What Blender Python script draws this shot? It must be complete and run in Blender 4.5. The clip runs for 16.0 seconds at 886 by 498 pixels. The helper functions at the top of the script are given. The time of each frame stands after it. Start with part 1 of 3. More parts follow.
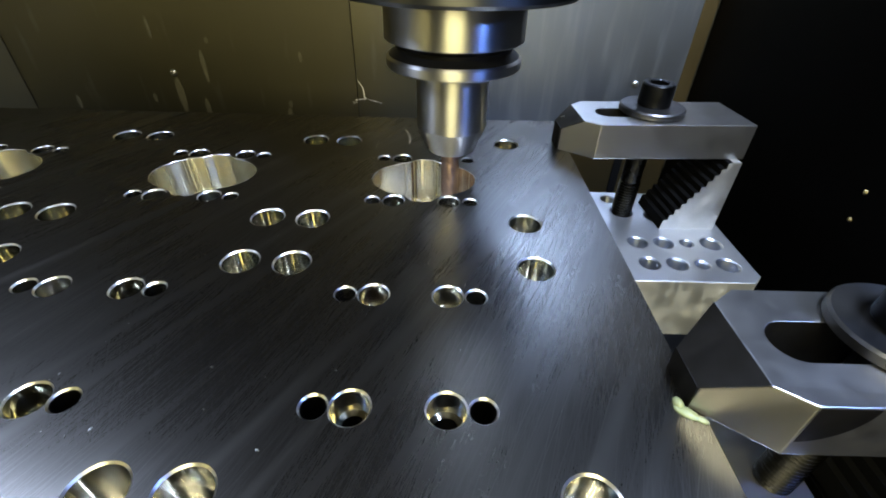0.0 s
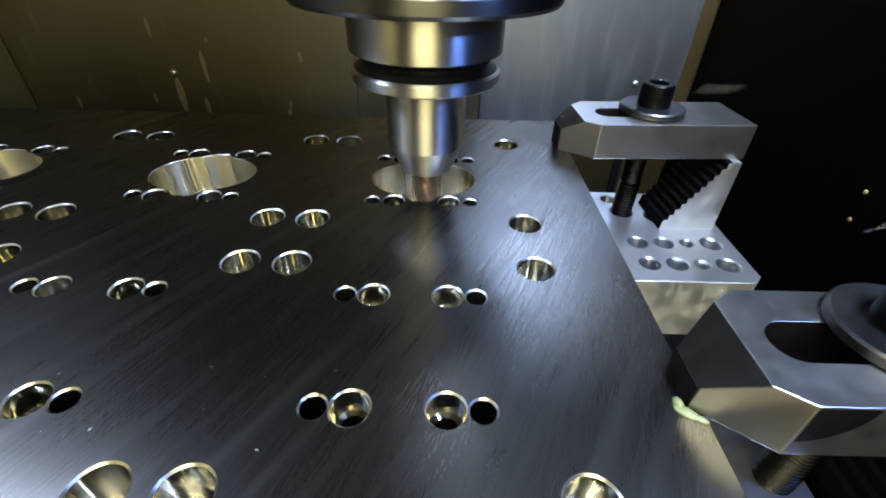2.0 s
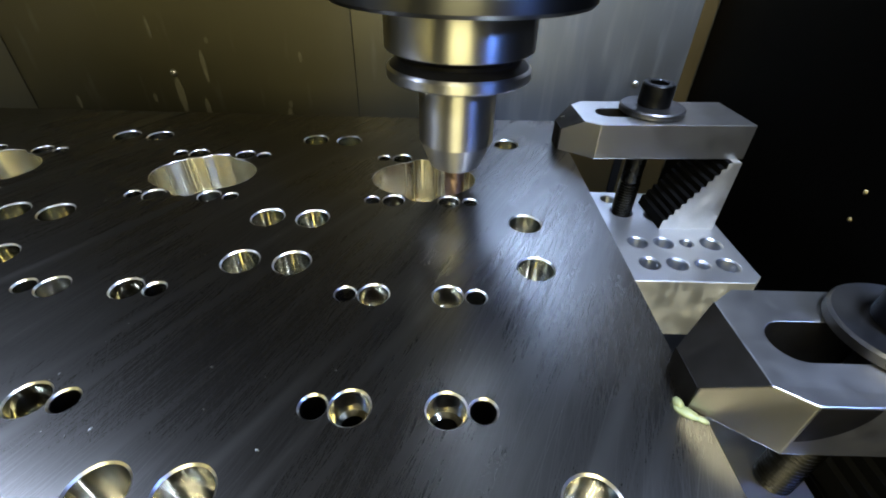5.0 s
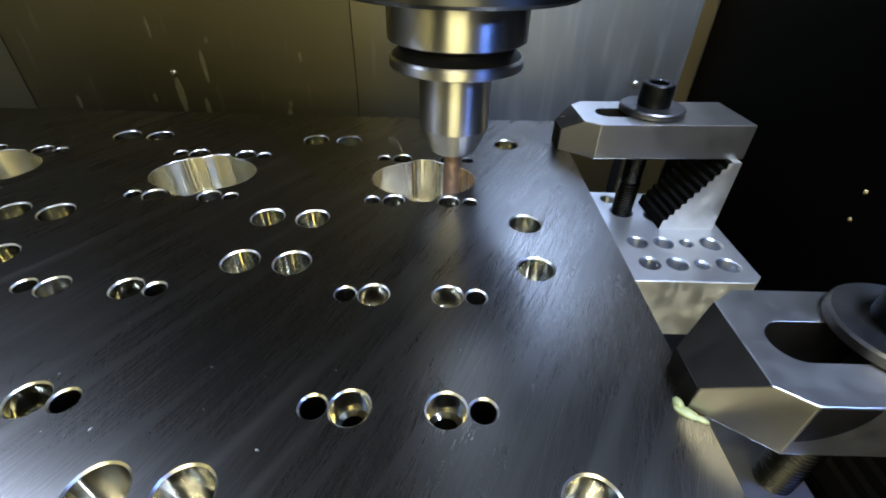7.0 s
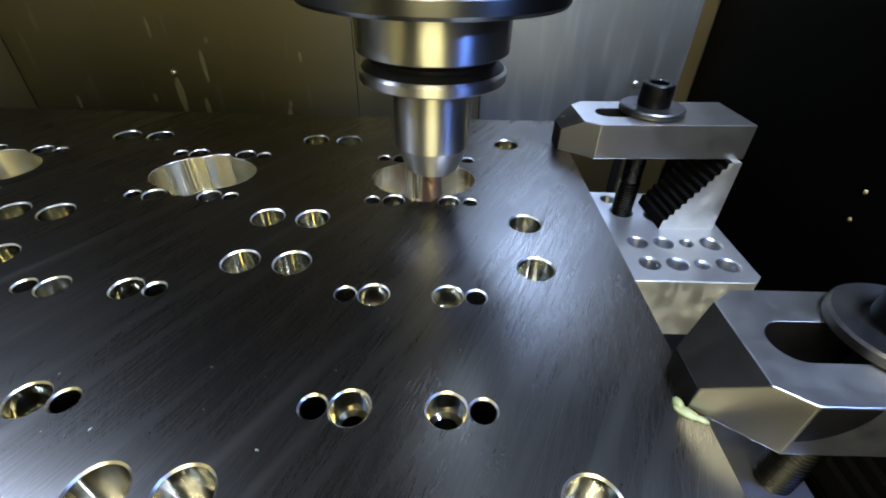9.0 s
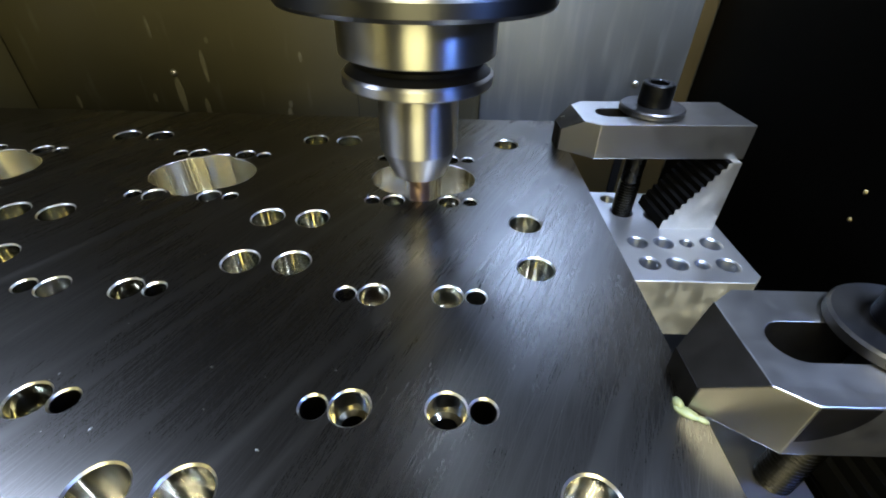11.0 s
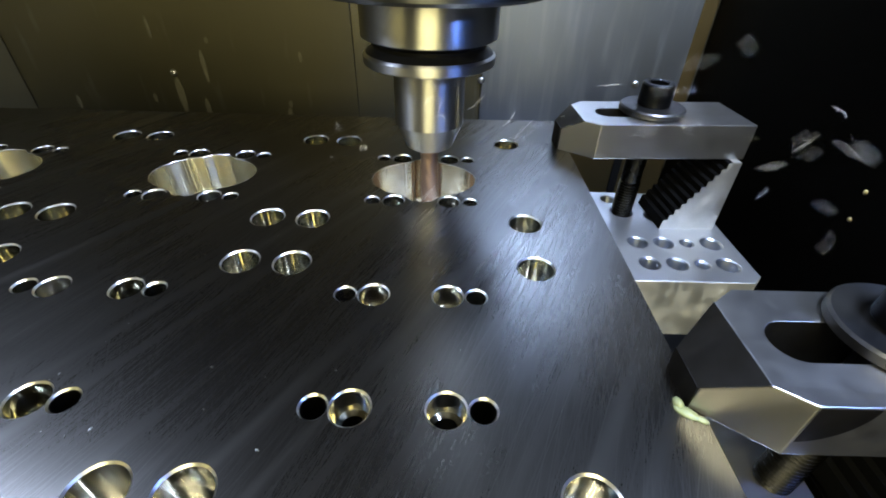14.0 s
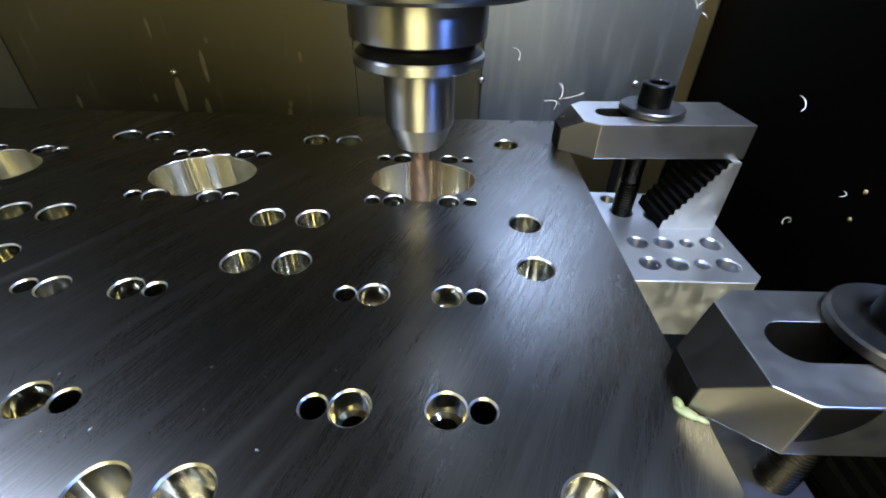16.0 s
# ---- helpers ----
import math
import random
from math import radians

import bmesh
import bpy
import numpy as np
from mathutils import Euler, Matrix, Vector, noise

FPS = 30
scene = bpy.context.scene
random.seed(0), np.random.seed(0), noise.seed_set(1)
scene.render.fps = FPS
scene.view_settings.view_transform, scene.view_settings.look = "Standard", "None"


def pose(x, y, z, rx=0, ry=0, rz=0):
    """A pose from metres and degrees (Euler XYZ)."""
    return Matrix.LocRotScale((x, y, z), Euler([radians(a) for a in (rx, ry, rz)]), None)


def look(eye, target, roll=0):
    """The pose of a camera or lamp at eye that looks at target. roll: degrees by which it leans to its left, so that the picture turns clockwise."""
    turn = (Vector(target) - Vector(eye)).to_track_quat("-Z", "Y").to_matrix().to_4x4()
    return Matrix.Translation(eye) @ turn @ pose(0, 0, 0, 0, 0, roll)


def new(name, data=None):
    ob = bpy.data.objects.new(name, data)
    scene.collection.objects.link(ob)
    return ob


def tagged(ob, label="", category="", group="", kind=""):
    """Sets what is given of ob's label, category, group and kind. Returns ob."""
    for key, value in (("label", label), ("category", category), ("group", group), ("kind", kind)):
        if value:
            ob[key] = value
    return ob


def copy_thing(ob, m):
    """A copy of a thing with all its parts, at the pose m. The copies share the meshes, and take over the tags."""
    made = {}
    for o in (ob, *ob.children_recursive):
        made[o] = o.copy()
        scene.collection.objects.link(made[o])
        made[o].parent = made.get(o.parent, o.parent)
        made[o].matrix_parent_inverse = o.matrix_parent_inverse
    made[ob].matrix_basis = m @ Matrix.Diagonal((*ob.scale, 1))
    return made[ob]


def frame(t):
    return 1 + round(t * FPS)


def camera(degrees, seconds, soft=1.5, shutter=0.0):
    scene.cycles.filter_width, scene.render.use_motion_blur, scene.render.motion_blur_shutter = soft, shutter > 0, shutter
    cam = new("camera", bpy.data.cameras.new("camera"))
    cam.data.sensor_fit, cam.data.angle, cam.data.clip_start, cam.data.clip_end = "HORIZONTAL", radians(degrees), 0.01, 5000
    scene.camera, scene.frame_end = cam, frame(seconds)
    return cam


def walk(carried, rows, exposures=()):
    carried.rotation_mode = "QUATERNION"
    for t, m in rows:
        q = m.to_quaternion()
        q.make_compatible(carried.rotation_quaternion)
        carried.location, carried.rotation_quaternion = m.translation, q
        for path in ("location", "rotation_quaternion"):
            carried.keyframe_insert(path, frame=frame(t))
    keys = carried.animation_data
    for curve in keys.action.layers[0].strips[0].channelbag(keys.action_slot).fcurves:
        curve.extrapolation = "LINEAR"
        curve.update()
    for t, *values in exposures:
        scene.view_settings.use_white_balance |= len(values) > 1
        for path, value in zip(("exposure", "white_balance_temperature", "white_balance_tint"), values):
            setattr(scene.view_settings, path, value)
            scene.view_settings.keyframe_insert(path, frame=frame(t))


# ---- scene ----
from mathutils import geometry

# ---- camera: it stands still, 106 mm above the plate ----
cam = camera(90.24, 16.0, soft=1.9, shutter=0.28)
EYE = pose(0, 0, 0.106, 53.618, -1.135, 0.928)
walk(cam, [(0.0, EYE), (16.0, EYE)], [(0.0, 0.0), (16.0, 0.0)])

# ---- light: dim closed machine cabin, warm shop light through the front window, cool LED spot and cool lamps out of view ----
world = bpy.data.worlds.new("cabin_dark")
scene.world = world
world.use_nodes = True
world.node_tree.nodes["Background"].inputs[0].default_value = (0.9, 0.95, 1.0, 1)
world.node_tree.nodes["Background"].inputs[1].default_value = 0.001


def area(name, at, target, w, h, watts, colour, spread=180):
    d = bpy.data.lights.new(name, "AREA")
    d.shape, d.size, d.size_y, d.energy, d.color = "RECTANGLE", w, h, watts, colour
    d.spread = radians(spread)
    ob = new(name, d)
    ob.matrix_world = look(at, target)
    return ob


area("window_daylight", (0.0, -0.45, 0.26), (0.0, 0.20, 0.02), 0.34, 0.30, 3.8, (1.0, 0.90, 0.43))
for k in range(3):
    area("lamp_head", (-0.085 + 0.06 * k, -0.16, 0.36), (0.0, 0.20, 0.0), 0.010, 0.010, 0.55, (1.0, 0.95, 0.70))
# Unseen soft fill by the right rear corner, added for the plate and riser sheen.
area("unseen_cool_lamp", (0.205, 0.36, 0.17), (0.11, 0.22, -0.04), 0.12, 0.24, 0.04, (0.72, 0.82, 1.0))
# Unseen lamp added to wash the right of the back wall blue.
area("unseen_cool_lamp", (0.190, 0.02, 0.50), (0.13, 0.42, 0.06), 0.04, 0.14, 3.6, (0.58, 0.72, 1.0), 100)
area("led_spot_lamp", (0.212, -0.005, 0.175), (-0.05, 0.08, 0.0), 0.010, 0.010, 0.30, (0.14, 0.30, 1.0), 120)
area("unseen_cool_lamp", (-0.385, 0.10, 0.29), (-0.20, 0.05, 0.0), 0.05, 0.14, 1.05, (0.58, 0.70, 1.0), 90)

# ---- materials ----


def mat(name, col, metallic=1.0, rough=0.3, grain=(40, 40, 40), grain_amt=0.1, big=9.0, big_amt=0.15,
        bump=0.02, col2=None, turn=(0, 0, 0), aniso=0.0, along=(0, 0, 1), scratches_and_bands=0.0, streaks=0.0, runs=(90, 90, 16), spec=0.5, relief=0.00005, edge=1.0, wave=0.0004, marks=0.63):
    """A procedural surface: fine stretched grain, a larger blotchy wear, small relief."""
    m = bpy.data.materials.new(name)
    m.use_nodes = True
    nt = m.node_tree
    p = nt.nodes["Principled BSDF"]
    p.inputs["Metallic"].default_value = metallic
    tc = nt.nodes.new("ShaderNodeTexCoord")
    mp = nt.nodes.new("ShaderNodeMapping")
    mp.inputs["Scale"].default_value = grain
    mp.inputs["Rotation"].default_value = [radians(a) for a in turn]
    nt.links.new(tc.outputs["Object"], mp.inputs["Vector"])
    n1 = nt.nodes.new("ShaderNodeTexNoise")
    n1.inputs["Scale"].default_value, n1.inputs["Detail"].default_value = 25.0, 5.0
    nt.links.new(mp.outputs[0], n1.inputs["Vector"])
    n2 = nt.nodes.new("ShaderNodeTexNoise")
    n2.inputs["Scale"].default_value, n2.inputs["Detail"].default_value, n2.inputs["Roughness"].default_value = big, 3.0, 0.4
    nt.links.new(tc.outputs["Object"], n2.inputs["Vector"])
    mix = nt.nodes.new("ShaderNodeMixRGB")
    c2 = col2 or tuple(c * 0.72 for c in col)
    mix.inputs[1].default_value, mix.inputs[2].default_value = (*col, 1), (*c2, 1)
    ramp = nt.nodes.new("ShaderNodeMapRange")
    ramp.interpolation_type = "SMOOTHERSTEP"
    ramp.inputs[1].default_value, ramp.inputs[2].default_value = 0.30, 0.72
    ramp.inputs[3].default_value, ramp.inputs[4].default_value = 0.0, 1.0
    nt.links.new(n2.outputs["Fac"], ramp.inputs[0])
    nt.links.new(ramp.outputs[0], mix.inputs[0])
    nt.links.new(mix.outputs[0], p.inputs["Base Color"])
    a = nt.nodes.new("ShaderNodeMath")
    a.operation = "MULTIPLY_ADD"
    a.inputs[1].default_value, a.inputs[2].default_value = 2 * grain_amt, rough - grain_amt
    nt.links.new(n1.outputs["Fac"], a.inputs[0])
    b = nt.nodes.new("ShaderNodeMath")
    b.operation = "MULTIPLY_ADD"
    b.inputs[1].default_value = big_amt
    nt.links.new(ramp.outputs[0], b.inputs[0])
    nt.links.new(a.outputs[0], b.inputs[2])
    nt.links.new(b.outputs[0], p.inputs["Roughness"])
    if bump:
        bp = nt.nodes.new("ShaderNodeBump")
        bp.inputs["Strength"].default_value = bump
        bp.inputs["Distance"].default_value = wave
        nt.links.new(n1.outputs["Fac"], bp.inputs["Height"])
        nt.links.new(bp.outputs[0], p.inputs["Normal"])
    p.inputs["Specular IOR Level"].default_value = spec
    p.inputs["Specular Tint"].default_value = (edge, edge, edge, 1)
    if aniso:
        p.inputs["Anisotropic"].default_value = aniso
        tv = nt.nodes.new("ShaderNodeCombineXYZ")
        for k in range(3):
            tv.inputs[k].default_value = along[k]
        nt.links.new(tv.outputs[0], p.inputs["Tangent"])
    if scratches_and_bands:
        rough_sum, height, worn = b, None, None
        # The 8 mm layer puts the spindle's broad reflection bands into colour and relief.
        for ang, wide, far, weight in ((62, 0.0005, 0.30, 0.8), (70, 0.00036, 0.26, 0.8), (79, 0.0003, 0.22, 0.6), (58, 0.0080, 0.40, 0.8), (116, 0.0004, 0.25, 0.25)):
            ms = nt.nodes.new("ShaderNodeMapping")
            ms.vector_type = "TEXTURE"
            ms.inputs["Rotation"].default_value = (0, 0, radians(ang))
            ms.inputs["Scale"].default_value = (far, wide, 6.0)
            nt.links.new(tc.outputs["Object"], ms.inputs["Vector"])
            ns = nt.nodes.new("ShaderNodeTexNoise")
            ns.inputs["Scale"].default_value, ns.inputs["Detail"].default_value = 1.0, 1.0
            nt.links.new(ms.outputs[0], ns.inputs["Vector"])
            patch = nt.nodes.new("ShaderNodeTexNoise")
            patch.inputs["Scale"].default_value, patch.inputs["Detail"].default_value = 9 + ang * 0.1, 2.0
            nt.links.new(tc.outputs["Object"], patch.inputs["Vector"])
            pm = nt.nodes.new("ShaderNodeMapRange")
            pm.inputs[1].default_value, pm.inputs[2].default_value = 0.38, 0.62
            pm.inputs[3].default_value, pm.inputs[4].default_value = 0.25 * weight, weight
            nt.links.new(patch.outputs["Fac"], pm.inputs[0])
            cut = nt.nodes.new("ShaderNodeMath")
            cut.operation = "MULTIPLY"
            nt.links.new(ns.outputs["Fac"], cut.inputs[0])
            nt.links.new(pm.outputs[0], cut.inputs[1])
            if height is None:
                height = cut
            else:
                add = nt.nodes.new("ShaderNodeMath")
                nt.links.new(height.outputs[0], add.inputs[0])
                nt.links.new(cut.outputs[0], add.inputs[1])
                height = add
            th = nt.nodes.new("ShaderNodeMapRange")
            th.inputs[1].default_value, th.inputs[2].default_value = 0.50, 0.74
            nt.links.new(ns.outputs["Fac"], th.inputs[0])
            line = nt.nodes.new("ShaderNodeMath")
            line.operation = "MULTIPLY"
            nt.links.new(th.outputs[0], line.inputs[0])
            nt.links.new(pm.outputs[0], line.inputs[1])
            if worn is None:
                worn = line
            else:
                most = nt.nodes.new("ShaderNodeMath")
                most.operation = "MAXIMUM"
                nt.links.new(worn.outputs[0], most.inputs[0])
                nt.links.new(line.outputs[0], most.inputs[1])
                worn = most
            sr = nt.nodes.new("ShaderNodeMath")
            sr.operation = "MULTIPLY_ADD"
            sr.inputs[1].default_value = scratches_and_bands * weight
            nt.links.new(th.outputs[0], sr.inputs[0])
            nt.links.new(rough_sum.outputs[0], sr.inputs[2])
            rough_sum = sr
        nt.links.new(rough_sum.outputs[0], p.inputs["Roughness"])
        bare = nt.nodes.new("ShaderNodeMixRGB")
        bare.inputs[2].default_value = (0.165, 0.16, 0.148, 1)
        nt.links.new(worn.outputs[0], bare.inputs[0])
        nt.links.new(mix.outputs[0], bare.inputs[1])
        nt.links.new(bare.outputs[0], p.inputs["Base Color"])
        sb = nt.nodes.new("ShaderNodeBump")
        sb.inputs["Strength"].default_value, sb.inputs["Distance"].default_value = 1.0, relief
        nt.links.new(height.outputs[0], sb.inputs["Height"])
        nt.links.new(sb.outputs[0], p.inputs["Normal"])
    if streaks:
        mk = nt.nodes.new("ShaderNodeMapping")
        mk.inputs["Scale"].default_value = runs
        nt.links.new(tc.outputs["Object"], mk.inputs["Vector"])
        nk = nt.nodes.new("ShaderNodeTexNoise")
        nk.inputs["Scale"].default_value, nk.inputs["Detail"].default_value = 1.0, 4.0
        nt.links.new(mk.outputs[0], nk.inputs["Vector"])
        rk = nt.nodes.new("ShaderNodeMapRange")
        rk.inputs[1].default_value, rk.inputs[2].default_value = marks, marks + 0.16
        rk.inputs[3].default_value, rk.inputs[4].default_value = 0.0, streaks
        nt.links.new(nk.outputs["Fac"], rk.inputs[0])
        m2 = nt.nodes.new("ShaderNodeMixRGB")
        m2.inputs[2].default_value = (0.60, 0.61, 0.62, 1)
        nt.links.new(rk.outputs[0], m2.inputs[0])
        nt.links.new(mix.outputs[0], m2.inputs[1])
        nt.links.new(m2.outputs[0], p.inputs["Base Color"])
        sub = nt.nodes.new("ShaderNodeMath")
        sub.operation = "SUBTRACT"
        sub.inputs[0].default_value = metallic
        nt.links.new(rk.outputs[0], sub.inputs[1])
        nt.links.new(sub.outputs[0], p.inputs["Metallic"])
    return m


PLATE = mat("ground_steel", (0.126, 0.121, 0.111), rough=0.25, grain=(60, 60, 60), grain_amt=0.01, big=16, big_amt=0.04,
            bump=0.0, scratches_and_bands=0.04, edge=0.6, relief=0.000016)
BORE = mat("bored_steel", (0.70, 0.68, 0.59), rough=0.10, grain=(9, 9, 0.3), grain_amt=0.06, bump=0.14, aniso=0.8, big=30, big_amt=0.05)
BIG_BORE = mat("milled_bore_steel", (0.84, 0.80, 0.64), rough=0.20, grain=(26, 26, 0.4), grain_amt=0.17, bump=0.35, aniso=0.93, big=30, big_amt=0.04)
RIM = mat("chamfered_steel", (0.66, 0.66, 0.64), rough=0.28, grain_amt=0.03, bump=0.0, big_amt=0.03)
CLAMP = mat("worn_steel", (0.46, 0.46, 0.45), rough=0.33, grain=(9, 9, 9), grain_amt=0.08, big=26, bump=0.06,
            col2=(0.38, 0.375, 0.36), big_amt=0.03, streaks=0.05, runs=(240, 240, 240))
BLACK = mat("black_oxide_steel", (0.020, 0.021, 0.023), rough=0.30, grain_amt=0.08, big=120, bump=0.05, col2=(0.018, 0.018, 0.019))
SHANK_AND_HOLE_SHADE = mat("oiled_thread_and_hole_shade", (0.026, 0.025, 0.021), rough=0.26, grain_amt=0.08, big=60, bump=0.03)
BLOCK = mat("matt_machined_steel", (0.50, 0.50, 0.48), rough=0.46, grain=(30, 30, 30), grain_amt=0.08, big=60, bump=0.10, col2=(0.44, 0.44, 0.42),
            streaks=0.28, runs=(70, 70, 70), marks=0.54)
ALU = mat("milled_aluminium", (0.70, 0.71, 0.72), rough=0.36, grain=(60, 8, 30), grain_amt=0.08, big=20, bump=0.08)
HOLDER = mat("polished_steel", (0.56, 0.555, 0.535), rough=0.33, grain=(0.4, 0.4, 40), grain_amt=0.004, bump=0.0, big_amt=0.03, aniso=0.85)
NOSE = mat("spindle_steel", (0.11, 0.11, 0.107), rough=0.30, grain=(0.4, 0.4, 30), grain_amt=0.02, bump=0.0, big_amt=0.04, aniso=0.6)
WASHER = mat("washer_steel", (0.10, 0.10, 0.104), rough=0.32, grain=(30, 30, 30), grain_amt=0.08, big=60, bump=0.05, col2=(0.09, 0.09, 0.092))
SCALE_AND_SHADE = mat("dark_scale_and_shade_steel", (0.042, 0.040, 0.037), rough=0.38, grain=(1.4, 7, 1.4), grain_amt=0.16, big=60, bump=0.25, col2=(0.022, 0.021, 0.019))
# Tapped hole walls: recess shade and bluish light are put into the colour.
THREAD_SHADE = mat("shaded_tapped_aluminium", (0.36, 0.39, 0.46), rough=0.24, grain_amt=0.06, bump=0.0)
# Stair faces: black oxide, with the shade below the strap put into the colour too.
STAIR = mat("blackened_shaded_stair_steel", (0.003, 0.003, 0.003), metallic=0.0, rough=0.65, grain_amt=0.1, bump=0.05, spec=0.02)
# Riser sides: the window's warm reflection is put into the yellow base colour.
ALU_SIDE_WARM_LIT = mat("warm_lit_side_milled_aluminium", (0.93, 0.86, 0.62), rough=0.50, grain=(16, 16, 2.5), grain_amt=0.16, big=90, bump=0.3, wave=0.0002, col2=(0.88, 0.81, 0.59))
# Shade inside the gripper groove is put into this near-black colour.
GROOVE_SHADE = mat("groove_shade", (0.004, 0.004, 0.004), metallic=0.0, rough=0.3, grain_amt=0.06, bump=0.0, spec=0.12)
COPPER = mat("coated_carbide", (0.36, 0.25, 0.20), rough=0.36, grain_amt=0.06, bump=0.02, aniso=0.6)
CHIP = mat("steel_chip", (0.92, 0.91, 0.89), metallic=0.2, rough=0.35, grain_amt=0.08, bump=0.0)
GREEN_REFLECTION = mat("pale_green_reflection", (0.24, 0.28, 0.15), metallic=0.0, rough=0.25, grain_amt=0.05, bump=0.05)
LIME = mat("dried_coolant", (0.165, 0.155, 0.115), metallic=0.85, rough=0.5, grain=(30, 30, 6), grain_amt=0.1, big=40, bump=0.05)
BRASS = mat("brass", (0.75, 0.60, 0.28), rough=0.25, bump=0.0)
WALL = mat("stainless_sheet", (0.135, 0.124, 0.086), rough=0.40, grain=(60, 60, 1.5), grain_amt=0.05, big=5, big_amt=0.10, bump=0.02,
           streaks=0.06)
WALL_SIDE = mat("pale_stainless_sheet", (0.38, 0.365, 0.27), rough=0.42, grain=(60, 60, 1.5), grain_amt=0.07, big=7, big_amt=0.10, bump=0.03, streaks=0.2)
# The wall's fall from blue to brown light, put into a sheet colour.
BROWN_FALLOFF = mat("brown_falloff_sheet", (0.135, 0.102, 0.048), rough=0.42, grain=(60, 60, 1.5), grain_amt=0.07, big=12, bump=0.03)
# Real streak stains; the blue, paler base holds the cool light on this sheet.
WALL_STAINED_BLUE_LIT = mat("stained_blue_lit_stainless", (0.255, 0.28, 0.33), rough=0.35, grain=(60, 60, 1.5), grain_amt=0.04, big=7, big_amt=0.08, bump=0.0,
                   streaks=0.07, runs=(170, 170, 14), marks=0.50)
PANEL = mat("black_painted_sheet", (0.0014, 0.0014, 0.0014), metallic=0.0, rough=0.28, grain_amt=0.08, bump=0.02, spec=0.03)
TABLE = mat("cast_iron", (0.14, 0.14, 0.14), metallic=0.7, rough=0.45, grain_amt=0.1, big=18, bump=0.1)
RUBBER = mat("black_rubber", (0.004, 0.004, 0.004), metallic=0.0, rough=0.42, grain_amt=0.1, bump=0.05, spec=0.1)
CABIN = mat("grey_painted_sheet", (0.07, 0.07, 0.068), metallic=0.0, rough=0.45, grain_amt=0.08, bump=0.02)

# ---- mesh helpers; all shapes are drawn in millimetres ----


def part(name, bm, material, parent=None, label="", smooth=False):
    """Links a bmesh as one mesh object, under its thing where one is given."""
    me = bpy.data.meshes.new(name)
    bmesh.ops.scale(bm, vec=(0.001, 0.001, 0.001), verts=bm.verts)
    bm.to_mesh(me)
    bm.free()
    for m in material if isinstance(material, (list, tuple)) else [material]:
        me.materials.append(m)
    ob = new(name, me)
    if smooth:
        for f in me.polygons:
            f.use_smooth = True
        me.set_sharp_from_angle(angle=radians(18))
    if parent:
        ob.parent = parent
    return tagged(ob, label)


def mm(x, y, z, rx=0, ry=0, rz=0):
    return pose(x / 1000, y / 1000, z / 1000, rx, ry, rz)


def box(x0, x1, y0, y1, z0, z1, bevel=0.0, seg=2):
    bm = bmesh.new()
    bmesh.ops.create_cube(bm, size=1.0)
    for v in bm.verts:
        v.co = Vector((x0 + (v.co.x + 0.5) * (x1 - x0), y0 + (v.co.y + 0.5) * (y1 - y0), z0 + (v.co.z + 0.5) * (z1 - z0)))
    if bevel:
        bmesh.ops.bevel(bm, geom=bm.edges[:], offset=bevel, segments=seg, affect="EDGES", profile=0.5)
    return bm


def lathe(profile, n=64, bm=None, at=(0, 0, 0)):
    """Turns a profile of (radius, z) about the z axis."""
    bm = bm or bmesh.new()
    rings = []
    for r, z in profile:
        if r < 1e-6:
            rings.append([bm.verts.new((at[0], at[1], at[2] + z))])
        else:
            rings.append([bm.verts.new((at[0] + r * math.cos(2 * math.pi * i / n), at[1] + r * math.sin(2 * math.pi * i / n), at[2] + z))
                          for i in range(n)])
    for a, b in zip(rings, rings[1:]):
        for i in range(n):
            j = (i + 1) % n
            if len(a) == 1 and len(b) > 1:
                bm.faces.new((a[0], b[j], b[i]))
            elif len(b) == 1 and len(a) > 1:
                bm.faces.new((a[i], a[j], b[0]))
            elif len(a) > 1:
                bm.faces.new((a[i], a[j], b[j], b[i]))
    bmesh.ops.recalc_face_normals(bm, faces=bm.faces[:])
    return bm


def circle(x, y, r, n=40):
    return [(x + r * math.cos(2 * math.pi * i / n), y + r * math.sin(2 * math.pi * i / n)) for i in range(n)]


def inside(x, y, loop):
    odd = False
    for i in range(len(loop)):
        (x0, y0), (x1, y1) = loop[i - 1], loop[i]
        if (y0 > y) != (y1 > y) and x < (x1 - x0) * (y - y0) / (y1 - y0) + x0:
            odd = not odd
    return odd


def sheet_with_holes(bm, outer, holes, z):
    """A flat face at height z with holes in it; returns the outline and the hole rims."""
    pts, edges, spans = [], [], []
    for loop in [outer] + holes:
        k, n = len(pts), len(loop)
        pts += [Vector(q) for q in loop]
        edges += [(k + i, k + (i + 1) % n) for i in range(n)]
        spans.append((k, n))
    co, _, tris, origin, _, _ = geometry.delaunay_2d_cdt(pts, edges, [], 0, 1e-5)
    verts = [bm.verts.new((c.x, c.y, z)) for c in co]
    where = {o: verts[i] for i, os in enumerate(origin) for o in os}
    boxes = [(min(q[0] for q in h), max(q[0] for q in h), min(q[1] for q in h), max(q[1] for q in h)) for h in holes]
    for t in tris:
        x, y = sum(co[i].x for i in t) / 3, sum(co[i].y for i in t) / 3
        if not inside(x, y, outer):
            continue
        if any(b[0] < x < b[1] and b[2] < y < b[3] and inside(x, y, h) for b, h in zip(boxes, holes)):
            continue
        f = bm.faces.new([verts[i] for i in t])
        f.normal_update()
        if f.normal.z < 0:
            f.normal_flip()
    return [[where[k + i] for i in range(n)] for k, n in spans]


